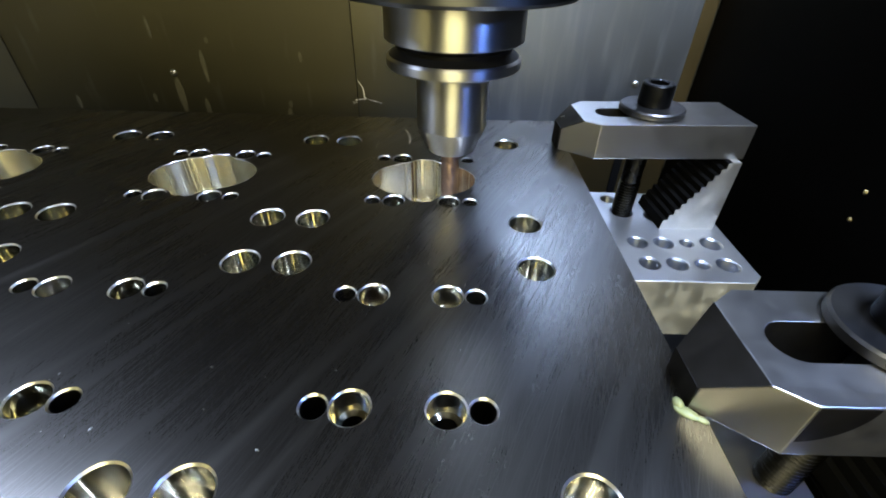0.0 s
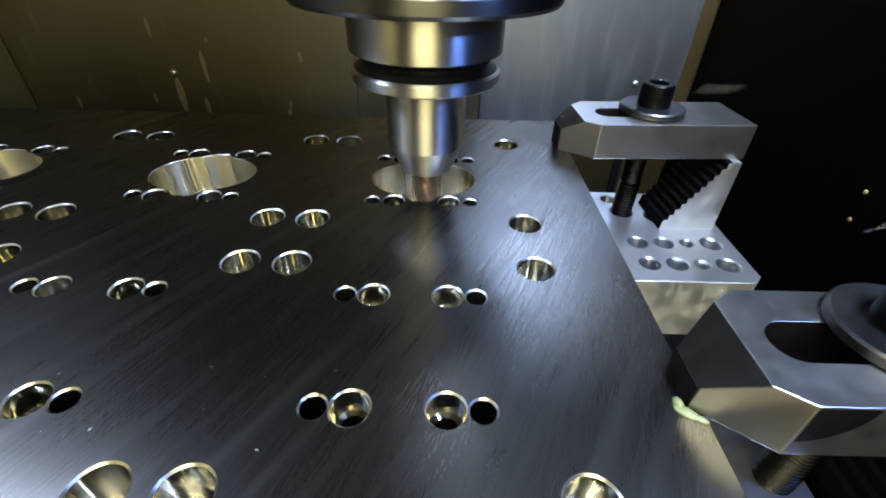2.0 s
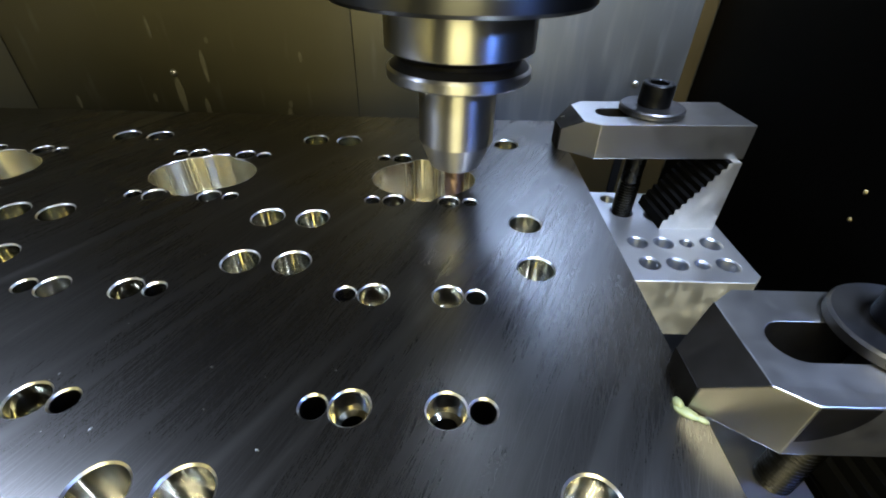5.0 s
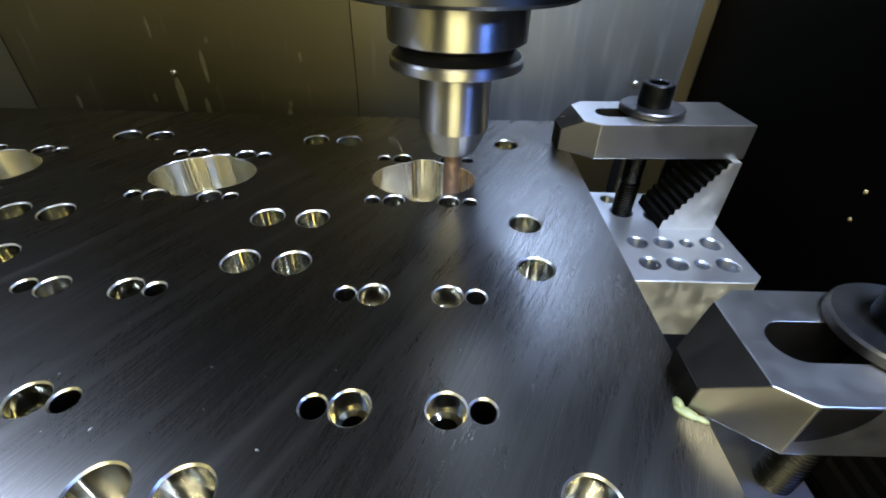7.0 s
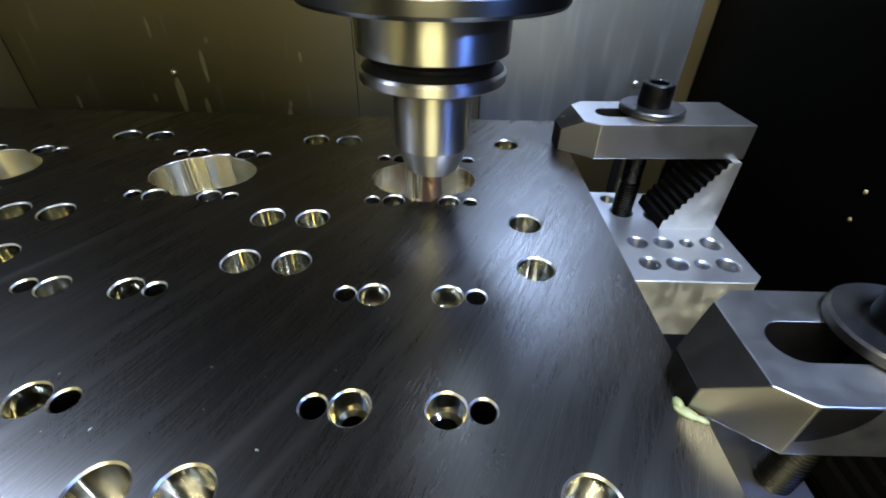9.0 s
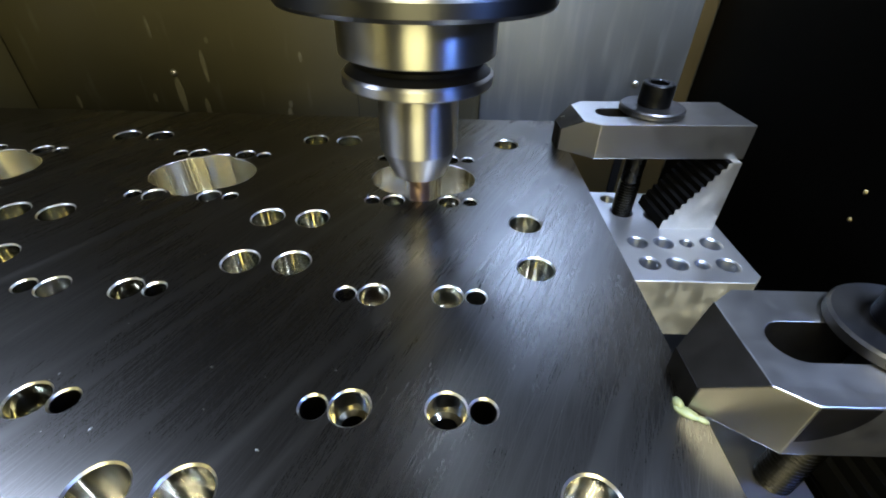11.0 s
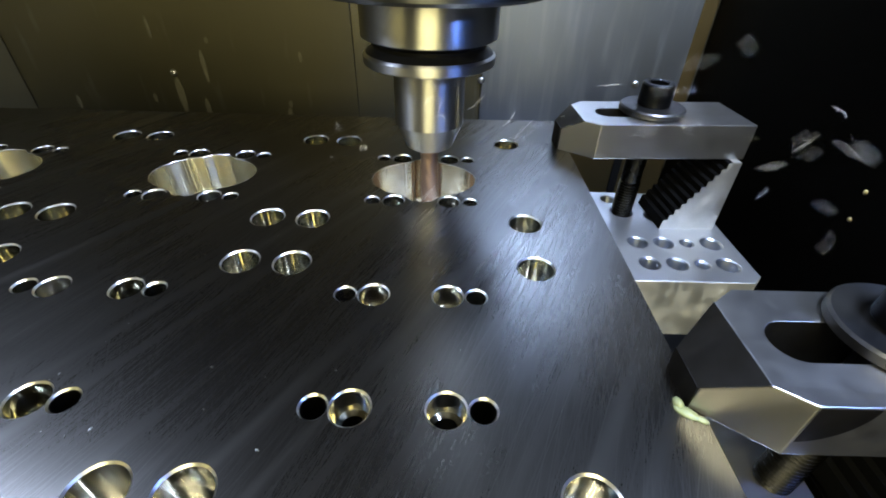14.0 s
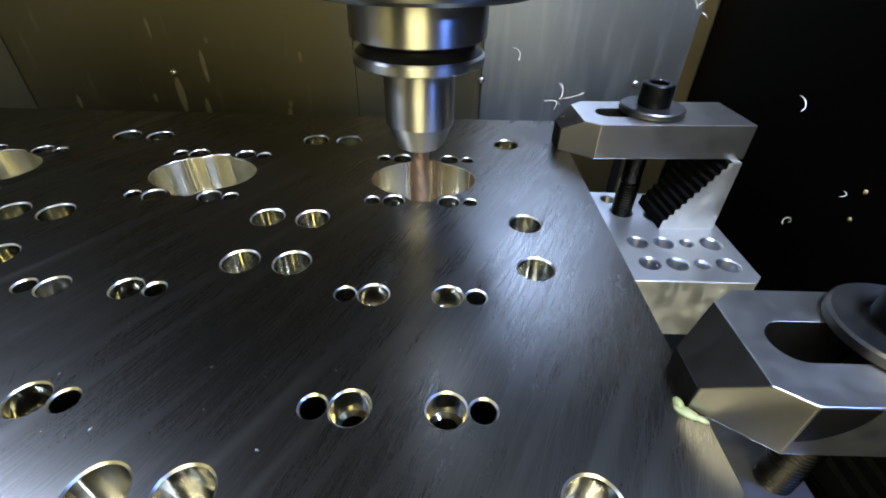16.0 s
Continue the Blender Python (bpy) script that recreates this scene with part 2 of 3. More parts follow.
def wall_down(bm, rim, loop_at, index=1, first=None):
    """Carries a rim down through loops of (x, y, z) points; faces look into the hole."""
    prev = rim
    for step, pts in enumerate(loop_at):
        cur = [bm.verts.new(p) for p in pts]
        n = len(cur)
        for i in range(n):
            j = (i + 1) % n
            f = bm.faces.new((prev[i], prev[j], cur[j], cur[i]))
            f.material_index = first if first is not None and step == 0 else index
        prev = cur
    return prev


def strand(bm, turns, radius, pitch, width, place=Matrix()):
    """Adds one curled ribbon of steel."""
    n, last = 14, None
    for i in range(n + 1):
        a = turns * 2 * math.pi * i / n
        w = width * (0.3 + 0.7 * math.sin(math.pi * (i + 0.6) / (n + 1.2)))
        r = radius * (0.8 + 0.4 * i / n)
        c, d, z = math.cos(a), math.sin(a), pitch * i / n
        cur = [bm.verts.new(place @ Vector(q)) for q in ((r * c - radius, r * d, z - w / 2), (r * c - radius, r * d, z + w / 2),
                                                        ((r - 0.2) * c - radius, (r - 0.2) * d, z + w / 2), ((r - 0.2) * c - radius, (r - 0.2) * d, z - w / 2))]
        if last:
            for k in range(4):
                bm.faces.new((last[k], last[(k + 1) % 4], cur[(k + 1) % 4], cur[k]))
        else:
            bm.faces.new(cur)
        last = cur
    bm.faces.new(last[::-1])


# ---- the setting: cabin, table ----
WALL_Y, WALL_L, WALL_R = 420.0, -395.0, 222.0


def cabin():
    back = tagged(part("wall_back", box(-420, 260, WALL_Y + 3, WALL_Y + 12, -160, 700), CABIN), "grey sheet-metal back of the machine cabin", "wall", kind="structure")
    # The narrow last sheet carries the brown light falloff at the corner.
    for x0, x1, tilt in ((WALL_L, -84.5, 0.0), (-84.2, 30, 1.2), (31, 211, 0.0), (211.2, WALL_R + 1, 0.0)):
        p = part("panel", box(0, x1 - x0, -1.5, 1.5, -160, 700, 0.4), WALL if x0 < 0 else WALL_STAINED_BLUE_LIT if x0 < 100 else BROWN_FALLOFF, back, "brushed stainless cladding sheet with water marks")
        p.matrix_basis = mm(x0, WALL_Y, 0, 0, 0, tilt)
    # Brown sheet added low on the wall, where the blue light gives out.
    low_sheet = part("low_brown_sheet", box(60, 221, WALL_Y - 4, WALL_Y - 1.8, -158, -62, 0.3), BROWN_FALLOFF, back, "brown sheet added where the wall loses the blue light")
    # A dark upright strip on the brown sheet.
    part("dark_strip", box(170, 178, WALL_Y - 6, WALL_Y - 4.1, -158, -62, 0.3), RUBBER, low_sheet)
    for x, z0, z1, w in ((-222, 11, -16, 4.5), (-251, -13, -45, 7.5), (-229, -32, -50, 5), (-149, -32, -38, 4), (-151, -39, -48, 4), (-277, -28, -36, 4),
                         (-262, 38, 20, 3.5), (-214, 22, 17, 3.5), (-133, 12, 3, 3), (-352, -32, -44, 4)):
        bm = bmesh.new()
        side = [(0.0, 0.25), (0.12, 0.7), (0.35, 1.0), (0.7, 0.85), (1.0, 0.6)]
        ring = [(x - w / 2 * k, z0 + (z1 - z0) * f) for f, k in side] + [(x + w / 2 * k, z0 + (z1 - z0) * f) for f, k in side[::-1]]
        top = bm.faces.new([bm.verts.new((px, WALL_Y - 1.8 + (2.4 if x > -86 and x < 31 else 0), pz)) for px, pz in ring])
        ext = bmesh.ops.extrude_face_region(bm, geom=[top])
        for v in ext["geom"]:
            if isinstance(v, bmesh.types.BMVert):
                v.co.y += 0.25
        bmesh.ops.recalc_face_normals(bm, faces=bm.faces[:])
        part("water_mark", bm, LIME, back, "pale dried coolant run")
    for x, z in ((-252, -9), (30.4, -9), (172, -9)):
        sc = tagged(part("wall_screw", lathe([(0, 2.4), (1.6, 2.2), (2.8, 1.2), (3.2, 0)], 20), CLAMP, smooth=True), "small domed sheet-metal screw in the back wall", "screw", "wall screws")
        sc.matrix_basis = mm(x, WALL_Y - 1.5, z, 90, 0, 0)
    for y, z in ((210.5, -4.5), (209.5, -21)):
        sc = tagged(part("wall_screw", lathe([(0, 1.3), (0.7, 1.1), (1.2, 0.6), (1.3, 0)], 16), BRASS, smooth=True), "tiny brass screw in the black side wall", "screw", "side wall screws")
        sc.matrix_basis = mm(WALL_R + 2, y, z, 0, -90, 0)
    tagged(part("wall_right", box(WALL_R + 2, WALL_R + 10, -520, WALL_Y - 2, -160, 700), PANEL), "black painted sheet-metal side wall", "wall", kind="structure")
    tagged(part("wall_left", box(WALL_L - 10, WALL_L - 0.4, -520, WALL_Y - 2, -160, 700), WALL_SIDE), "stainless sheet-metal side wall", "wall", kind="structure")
    tagged(part("wall_front", box(-420, 260, -530, -521, -160, 700), CABIN), "grey painted front of the cabin", "wall", kind="structure")
    tagged(part("ceiling", box(-420, 260, -530, 440, 700, 710), CABIN), "grey painted cabin ceiling", "ceiling", kind="structure")
    tagged(part("floor", box(-420, 260, -530, 440, -175, -160), RUBBER), "dark chip tray floor", "floor", kind="structure")
    tagged(part("machine_table", box(-380, 128, -300, 400, -160, -85, 2), TABLE), "cast iron machine table", "table")
    bm = bmesh.new()
    for k in range(18):
        x0 = 130 + k * 4.9
        pr = [(x0, -74), (x0 + 0.5, -70.5), (x0 + 0.9, -70.5), (x0 + 1.5, -74), (x0 + 4.9, -74)]
        for (xa, za), (xb, zb) in zip(pr, pr[1:]):
            bm.faces.new([bm.verts.new(q) for q in ((xa, -300, za), (xb, -300, zb), (xb, 120, zb), (xa, 120, za))])
    bmesh.ops.remove_doubles(bm, verts=bm.verts[:], dist=0.001)
    low = [e for e in bm.edges if e.is_boundary]
    ext = bmesh.ops.extrude_edge_only(bm, edges=low)
    for v in ext["geom"]:
        if isinstance(v, bmesh.types.BMVert):
            v.co.z = -160
    bmesh.ops.recalc_face_normals(bm, faces=bm.faces[:])
    for f in bm.faces:
        f.material_index = 1 if f.calc_center_median().z > -70.8 else 0
    tagged(part("way_cover", bm, [RUBBER, WASHER]), "black ribbed way cover beside the table", "cover")


cabin()

# ---- the plate being machined ----
PLATE_HOLES = []
UNIT_X, PITCH, ROW_Y = -11.2, 113.9, 205.0


def bore_outline(cx, cy, grow=0.0, n=96):
    """Oval bore with a short slot cut at its front and back."""
    pts = []
    for i in range(n):
        a = 2 * math.pi * i / n
        c, s = math.cos(a), math.sin(a)
        r = 1 / math.sqrt((c / 26.5) ** 2 + (s / 19.3) ** 2)
        x, y = r * c, r * s
        w = abs(x)
        y += math.copysign((3.2 if s > 0 else 4.2) / (1 + (w / 6.6) ** 8), s)
        k = 1 + grow / math.hypot(x, y)
        pts.append((cx + x * k, cy + y * k))
    return pts


def plate():
    top = tagged(new("steel_plate"), "large ground steel plate with rows of drilled holes", "workpiece")
    holes, kinds = [], []
    for u in range(-3, 2):
        cx = UNIT_X + u * PITCH
        if u < 1:
            holes.append(bore_outline(cx, ROW_Y, 0.18))
            kinds.append(("bore", cx, ROW_Y, 0))
            for y, rm, rs in ((181.9, 5.3, 3.6), (228.4, 5.3, 3.6), (115.8, 5.6, 3.9), (70.4, 5.8, 4.0)):
                for s in (-1, 1):
                    for dx, r, kind in ((13.15, rm, "step"), (23.2, rs, "small")):
                        holes.append(circle(cx + s * dx, y, r + (0.25 if y < 150 else 0.15)))
                        kinds.append((kind, cx + s * dx, y, r - 0.3))
        for y in (46.8, 132.8, 164.4, 251.4):
            for dx in (47.0, 66.9):
                x = cx - dx
                if x > 50 or x < -400:
                    continue
                holes.append(circle(x, y, 7.5))
                kinds.append(("through", x, y, 6.9))
    PLATE_HOLES.extend(holes)
    bm = bmesh.new()
    rims = sheet_with_holes(bm, [(-420, -60), (72, -60), (72, 292.5), (-420, 292.5)], holes, 0.0)
    low = [bm.verts.new((v.co.x, v.co.y, -45)) for v in rims[0]]
    for i in range(4):
        j = (i + 1) % 4
        bm.faces.new((rims[0][j], rims[0][i], low[i], low[j]))
    for rim, (kind, x, y, r) in zip(rims[1:], kinds):
        def ring(rr, z):
            return [(px, py, z) for px, py in circle(x, y, rr)]
        if kind == "bore":
            end = wall_down(bm, rim, [[(px, py, z) for px, py in bore_outline(x, y)] for z in (-0.2, -28)], 3, 2)
            bm.faces.new(end).material_index = 1
        elif kind == "step":
            wall_down(bm, rim, [ring(r, -0.55), ring(r, -9), ring(r - 1.8, -9.6), ring(r - 1.8, -40)], 1, 2)
        else:
            # Front small holes get near-black walls: the shade inside is put into the colour.
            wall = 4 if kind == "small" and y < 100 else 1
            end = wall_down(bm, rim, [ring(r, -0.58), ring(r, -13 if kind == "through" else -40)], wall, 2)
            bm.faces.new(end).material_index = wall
    ob = part("plate_body", bm, [PLATE, BORE, RIM, BIG_BORE, SHANK_AND_HOLE_SHADE], top, smooth=True)
    for f in ob.data.polygons:
        f.use_smooth = f.material_index > 0
    return top


plate()


def bar(x0, x1, y0, y1):
    tagged(part("parallel_bar", box(x0, x1, y0, y1, -85, -45, 0.5), CLAMP), "ground steel parallel bar under the plate", "bar", "bars under the plate")


for y0 in (-40, 20, 143, 270):
    bar(-400, 60, y0, y0 + 10)

# ---- clamps ----


def strap(m, label, length=108.0, nose_z=8.7, slot_x=30.3):
    """A bevelled strap clamp with a long slot; local x runs from the nose, z = 0 is its underside."""
    ob = tagged(new("strap_clamp"), label, "clamp", "clamps holding the plate")
    bm = bmesh.new()
    plan = [(5.5, -7), (23.5, -20), (length, -20), (length, 20), (23.5, 20), (5.5, 7)]
    slot = [(slot_x - 7 * math.sin(math.pi * i / 14), 7 * math.cos(math.pi * i / 14)) for i in range(15)] + \
           [(70 + 7 * math.sin(math.pi * i / 14), -7 * math.cos(math.pi * i / 14)) for i in range(15)]
    hi = sheet_with_holes(bm, plan, [slot], 20.0)
    lo = sheet_with_holes(bm, plan, [slot], 0.0)
    for f in bm.faces:
        if f.calc_center_median().z < 10:
            f.normal_flip()
    for a, b, flip in ((hi[0], lo[0], False), (hi[1], lo[1], True)):
        for i in range(len(a)):
            j = (i + 1) % len(a)
            bm.faces.new((a[i], b[i], b[j], a[j]) if not flip else (a[j], b[j], b[i], a[i]))
    cut = bmesh.ops.bisect_plane(bm, geom=bm.verts[:] + bm.edges[:] + bm.faces[:], plane_co=(15.7, 0, 20),
                                 plane_no=Vector((nose_z - 20, 0, 10.2)).normalized(), clear_outer=True)
    bmesh.ops.holes_fill(bm, edges=[e for e in cut["geom_cut"] if isinstance(e, bmesh.types.BMEdge)], sides=0)
    bmesh.ops.dissolve_limit(bm, angle_limit=0.01, verts=bm.verts[:], edges=bm.edges[:])
    bmesh.ops.recalc_face_normals(bm, faces=bm.faces[:])
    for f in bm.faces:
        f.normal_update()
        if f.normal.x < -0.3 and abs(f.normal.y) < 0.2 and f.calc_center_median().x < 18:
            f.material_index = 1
    nose = bmesh.new()
    for f in [f for f in bm.faces if f.material_index == 1]:
        fronts = [nose.verts.new(v.co) for v in f.verts]
        backs = [nose.verts.new(v.co - f.normal * 0.4) for v in f.verts]
        nose.faces.new(fronts)
        for i in range(len(fronts)):
            nose.faces.new((fronts[i - 1], backs[i - 1], backs[i], fronts[i]))
        for v in f.verts:
            v.co -= f.normal * 0.3
    bmesh.ops.recalc_face_normals(nose, faces=nose.faces[:])
    # Slot walls turn dark as well: the slot's shade is put into their colour.
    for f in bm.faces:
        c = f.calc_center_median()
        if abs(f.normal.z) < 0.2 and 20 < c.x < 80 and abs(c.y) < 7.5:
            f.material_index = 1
    part("nose_face", nose, SCALE_AND_SHADE, ob, "dark scale-covered bevelled nose face")
    body = part("strap_body", bm, [CLAMP, SCALE_AND_SHADE], ob)
    bv = body.modifiers.new("edge", "BEVEL")
    bv.width, bv.segments, bv.limit_method, bv.angle_limit = 0.0004, 2, "ANGLE", radians(25)
    if nose_z > 10:
        nick = bmesh.new()
        strand(nick, 0.3, 2.2, 0.0, 0.35, Matrix.Translation((10.4, 3.0, 16.5)) @ Matrix.Rotation(radians(-35), 4, "Y"))
        part("scratch", nick, RIM, ob, "bright curved scratch")
    ob.matrix_basis = m
    return ob


def cap_screw(x, y, z, length, plain):
    """Socket cap screw standing head up, with its washer; z is the washer's seat."""
    ob = tagged(new("cap_screw"), "black socket-head clamping screw with threaded shank", "screw", "clamp screws")
    bm = lathe([(5.4, 7.0), (5.4, 16.4), (6.0, 16.9), (8.2, 16.9), (8.9, 16.2), (9.1, 5.0), (8.8, 4.3), (6.0, 4.3)], 48)
    for v in bm.verts:
        r = math.hypot(v.co.x, v.co.y)
        if r < 5.7:
            a = math.atan2(v.co.y, v.co.x)
            k = 5.8 * math.cos(math.pi / 6) / math.cos((a % (math.pi / 3)) - math.pi / 6)
            v.co.x, v.co.y = k * math.cos(a), k * math.sin(a)
    c = [v for v in bm.verts if abs(v.co.z - 7.0) < 1e-4]
    bmesh.ops.contextual_create(bm, geom=c)
    part("screw_head", bm, BLACK, ob, smooth=True)
    prof, zz = [(6.0, 4.4), (6.0, -plain)], -plain
    while zz > -length:
        prof += [(6.5, zz - 0.4), (5.4, zz - 1.2), (6.5, zz - 1.9)]
        zz -= 1.9
    prof.append((0, zz))
    part("threaded_shank", lathe(prof, 32), SHANK_AND_HOLE_SHADE, ob, smooth=False)
    ob.matrix_basis = mm(x, y, z)
    w = tagged(part("washer", lathe([(7.5, 0), (17.0, 0), (18.2, 0.8), (18.2, 3.4), (17.4, 4.2), (7.5, 4.2), (7.5, 0)], 64), WASHER, smooth=True),
               "thick round dark steel washer on the strap", "washer", "clamp washers")
    w.matrix_basis = mm(x, y, z)


def step_block(m, h=45.0):
    """A serrated step block: vertical back, stairs rising from the nose side."""
    ob = tagged(new("step_block"), "steel step block with serrated stair face", "block", "step blocks")
    bm = bmesh.new()
    n = 11
    pts = [(3, 0)]
    for i in range(n):
        x = 5 + i * 2.6
        z = 3.0 + (i + 1) * (h - 3.0) / n
        pts.append((x - 0.9, z - 0.4))
        pts.append((x + 1.6, z))
    pts += [(37.5, h), (37.5, 0)]
    a = [bm.verts.new((x, -19, z)) for x, z in pts]
    b = [bm.verts.new((x, 13.5, z)) for x, z in pts]
    bm.faces.new(a)
    bm.faces.new(b[::-1])
    for i in range(len(a)):
        j = (i + 1) % len(a)
        bm.faces.new((a[j], a[i], b[i], b[j]))
    bmesh.ops.recalc_face_normals(bm, faces=bm.faces[:])
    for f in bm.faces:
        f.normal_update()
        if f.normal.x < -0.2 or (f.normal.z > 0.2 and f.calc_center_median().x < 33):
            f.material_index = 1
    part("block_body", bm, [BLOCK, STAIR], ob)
    ob.matrix_basis = m
    return ob


def riser(x0, x1, y0, y1, holes, top=-45.0):
    ob = tagged(new("riser_block"), "bright milled aluminium riser block with tapped holes", "block", "riser blocks")
    bm = bmesh.new()
    rims = sheet_with_holes(bm, [(x0, y0), (x1 - 6, y0), (x1, y0 + 6), (x1, y1), (x0, y1)], [circle(x, y, r + 0.4, 28) for x, y, r in holes], top)
    low = [bm.verts.new((v.co.x, v.co.y, -85)) for v in rims[0]]
    n = len(low)
    for i in range(n):
        bm.faces.new((rims[0][(i + 1) % n], rims[0][i], low[i], low[(i + 1) % n]))
    for rim, (x, y, r) in zip(rims[1:], holes):
        rings = []
        z = top - 0.6
        while z > top - 18:
            rings += [[(px, py, z) for px, py in circle(x, y, r, 28)], [(px, py, z - 0.7) for px, py in circle(x, y, r - 0.8, 28)]]
            z -= 1.4
        wall_down(bm, rim, rings, 1)
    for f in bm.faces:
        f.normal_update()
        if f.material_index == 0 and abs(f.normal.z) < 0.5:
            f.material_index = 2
    body = part("block_body", bm, [ALU, THREAD_SHADE, ALU_SIDE_WARM_LIT], ob)
    bv = body.modifiers.new("edge", "BEVEL")
    bv.width, bv.segments, bv.limit_method, bv.angle_limit = 0.0007, 2, "ANGLE", radians(50)
    return ob


riser(74, 173, 181, 278, [(x, y, r) for y in (217, 196.5) for x, r in ((116, 5.6), (131.5, 5.6), (145.5, 3.8), (160, 6.0))]
      + [(113, 268, 5.0), (136, 247, 5.4), (117, 252, 6.9)])
riser(74, 134, 20, 128, [], -55.0)
strap(mm(59.6, 252.8, 0.0, 0, 0, 3), "worn steel strap clamp on the plate edge", 111.0, 13.0, 33.5)
near_strap = strap(mm(62.5, 80.2, 0.0), "worn steel strap clamp with scuffed bevels")


def scallop():
    """A thin proud patch for the bevelling cutter's dished run-out; its dark reflection is put into the colour."""
    bm = bmesh.new()
    arc = [(24.0 + 14 * math.cos(a) ** 1.05, 19.5 - 13.5 * math.sin(a) ** 1.05) for a in [math.pi / 2 * i / 12 * 0.999 for i in range(13)]]
    rim = [(24.0, 19.5)] + arc
    low = [bm.verts.new((x, -20.04, z)) for x, z in rim]
    back = [bm.verts.new((x, -19.5, z)) for x, z in rim]
    mid = bm.verts.new((28.0, -20.25, 14.5))
    n = len(rim)
    for i in range(n):
        j = (i + 1) % n
        bm.faces.new((low[i], low[j], mid))
        bm.faces.new((low[j], low[i], back[i], back[j]))
    bmesh.ops.remove_doubles(bm, verts=bm.verts[:], dist=0.01)
    bmesh.ops.recalc_face_normals(bm, faces=bm.faces[:])
    part("cutter_scallop", bm, SCALE_AND_SHADE, near_strap, "dark patch standing for the shaded run-out of the bevelling cutter", smooth=True)


scallop()
cap_screw(119, 257, 20, 72, 44)
cap_screw(122.3, 82.3, 20, 75.5, 19)
step_block(mm(130, 250.5, -45, 0, 0, 3))
step_block(mm(136, 80, -55), 55.0)



# Pale green blobs stand in for the clamp side's reflection in the plate.
def grease():
    bm = bmesh.new()
    for x, y, z, a, b, c, turn in ((67.2, 71.4, 0.3, 3.4, 1.7, 1.0, -38), (65.9, 74.0, 0.5, 1.3, 2.0, 1.6, 10), (70.4, 69.3, 0.2, 2.0, 1.0, 0.7, -32)):
        bmesh.ops.create_icosphere(bm, subdivisions=3, radius=1.0, matrix=Matrix.Translation((x, y, z)) @ Matrix.Rotation(radians(turn), 4, "Z") @ Matrix.Diagonal((a, b, c, 1)))
    tagged(part("reflection_blob", bm, GREEN_REFLECTION, smooth=True), "pale green blob in place of the clamp's reflection on the plate", "grease")


grease()

# ---- spindle and tool, z from the plate's top ----


def spindle():
    ob = tagged(new("milling_spindle"), "polished milling spindle with tool holder and copper-coated cutter", "spindle")
    part("spindle_housing", lathe([(0, 697), (46, 697), (46, 150), (49, 92), (52.6, 89.6), (53.3, 88), (53.3, 83.8), (52.4, 82.4), (40, 81.2), (0, 81.2)], 96), NOSE, ob, smooth=True)
    hold = part("tool_holder", lathe([(0, 81), (31.9, 81), (32.0, 80.0), (32.0, 64.6), (31.4, 64.1), (30.5, 64.0)], 96), HOLDER, ob, smooth=True)
    part("gripper_groove", lathe([(30.6, 64.2), (28.4, 62.6), (27.0, 61.8), (27.0, 60.2), (30.4, 57.6)], 96), GROOVE_SHADE, hold, "black shadowed gripper groove", smooth=True)
    part("flange", lathe([(30.3, 57.7), (30.9, 57.3), (31.5, 56.6), (31.5, 53.2), (30.9, 52.6), (17.6, 52.6)], 96), HOLDER, hold, smooth=True)
    part("holder_neck", lathe([(17.6, 52.8), (17.6, 23.4), (17.2, 22.7), (12.3, 10.9), (11.6, 10.3), (5.2, 10.3)], 96), HOLDER, hold, smooth=True)
    bm = lathe([(5.0, 12), (5.0, 5)] + [(5.0, 4.5 - 0.75 * i) for i in range(41)] + [(0, -25.6)], 40)
    for v in bm.verts:
        r = math.hypot(v.co.x, v.co.y)
        if v.co.z < 4.6 and r > 1:
            a = math.atan2(v.co.y, v.co.x) + v.co.z * 0.16
            k = 1 - 0.06 * max(0.0, math.sin(4 * a)) ** 0.7
            v.co.x, v.co.y = v.co.x * k, v.co.y * k
    part("end_mill", bm, COPPER, ob, "copper-coloured coated end mill", smooth=True)
    return ob


spin = spindle()

# ---- swarf ----


def chip_mesh(strands):
    """A chip of one or more (turns, radius, pitch, width) ribbons that fan out from one root."""
    bm = bmesh.new()
    for k, shape in enumerate(strands):
        strand(bm, *shape, Euler((0.5 * k, 0.35 * k * (-1) ** k, 0.9 * k)).to_matrix().to_4x4())
    bmesh.ops.recalc_face_normals(bm, faces=bm.faces[:])
    return bm


rng = random.Random(7)


SMEARS = [(-67.1, 82.6, 0.35), (-45.0, 57.8, 0.4), (-63.2, 68.7, 0.25), (-30.6, 82.5, 0.25), (-156.8, 175.1, 0.4), (-50.3, 79.5, 0.2), (-89.3, 62.2, 0.4), (-109.2, 78.8, 0.3)]


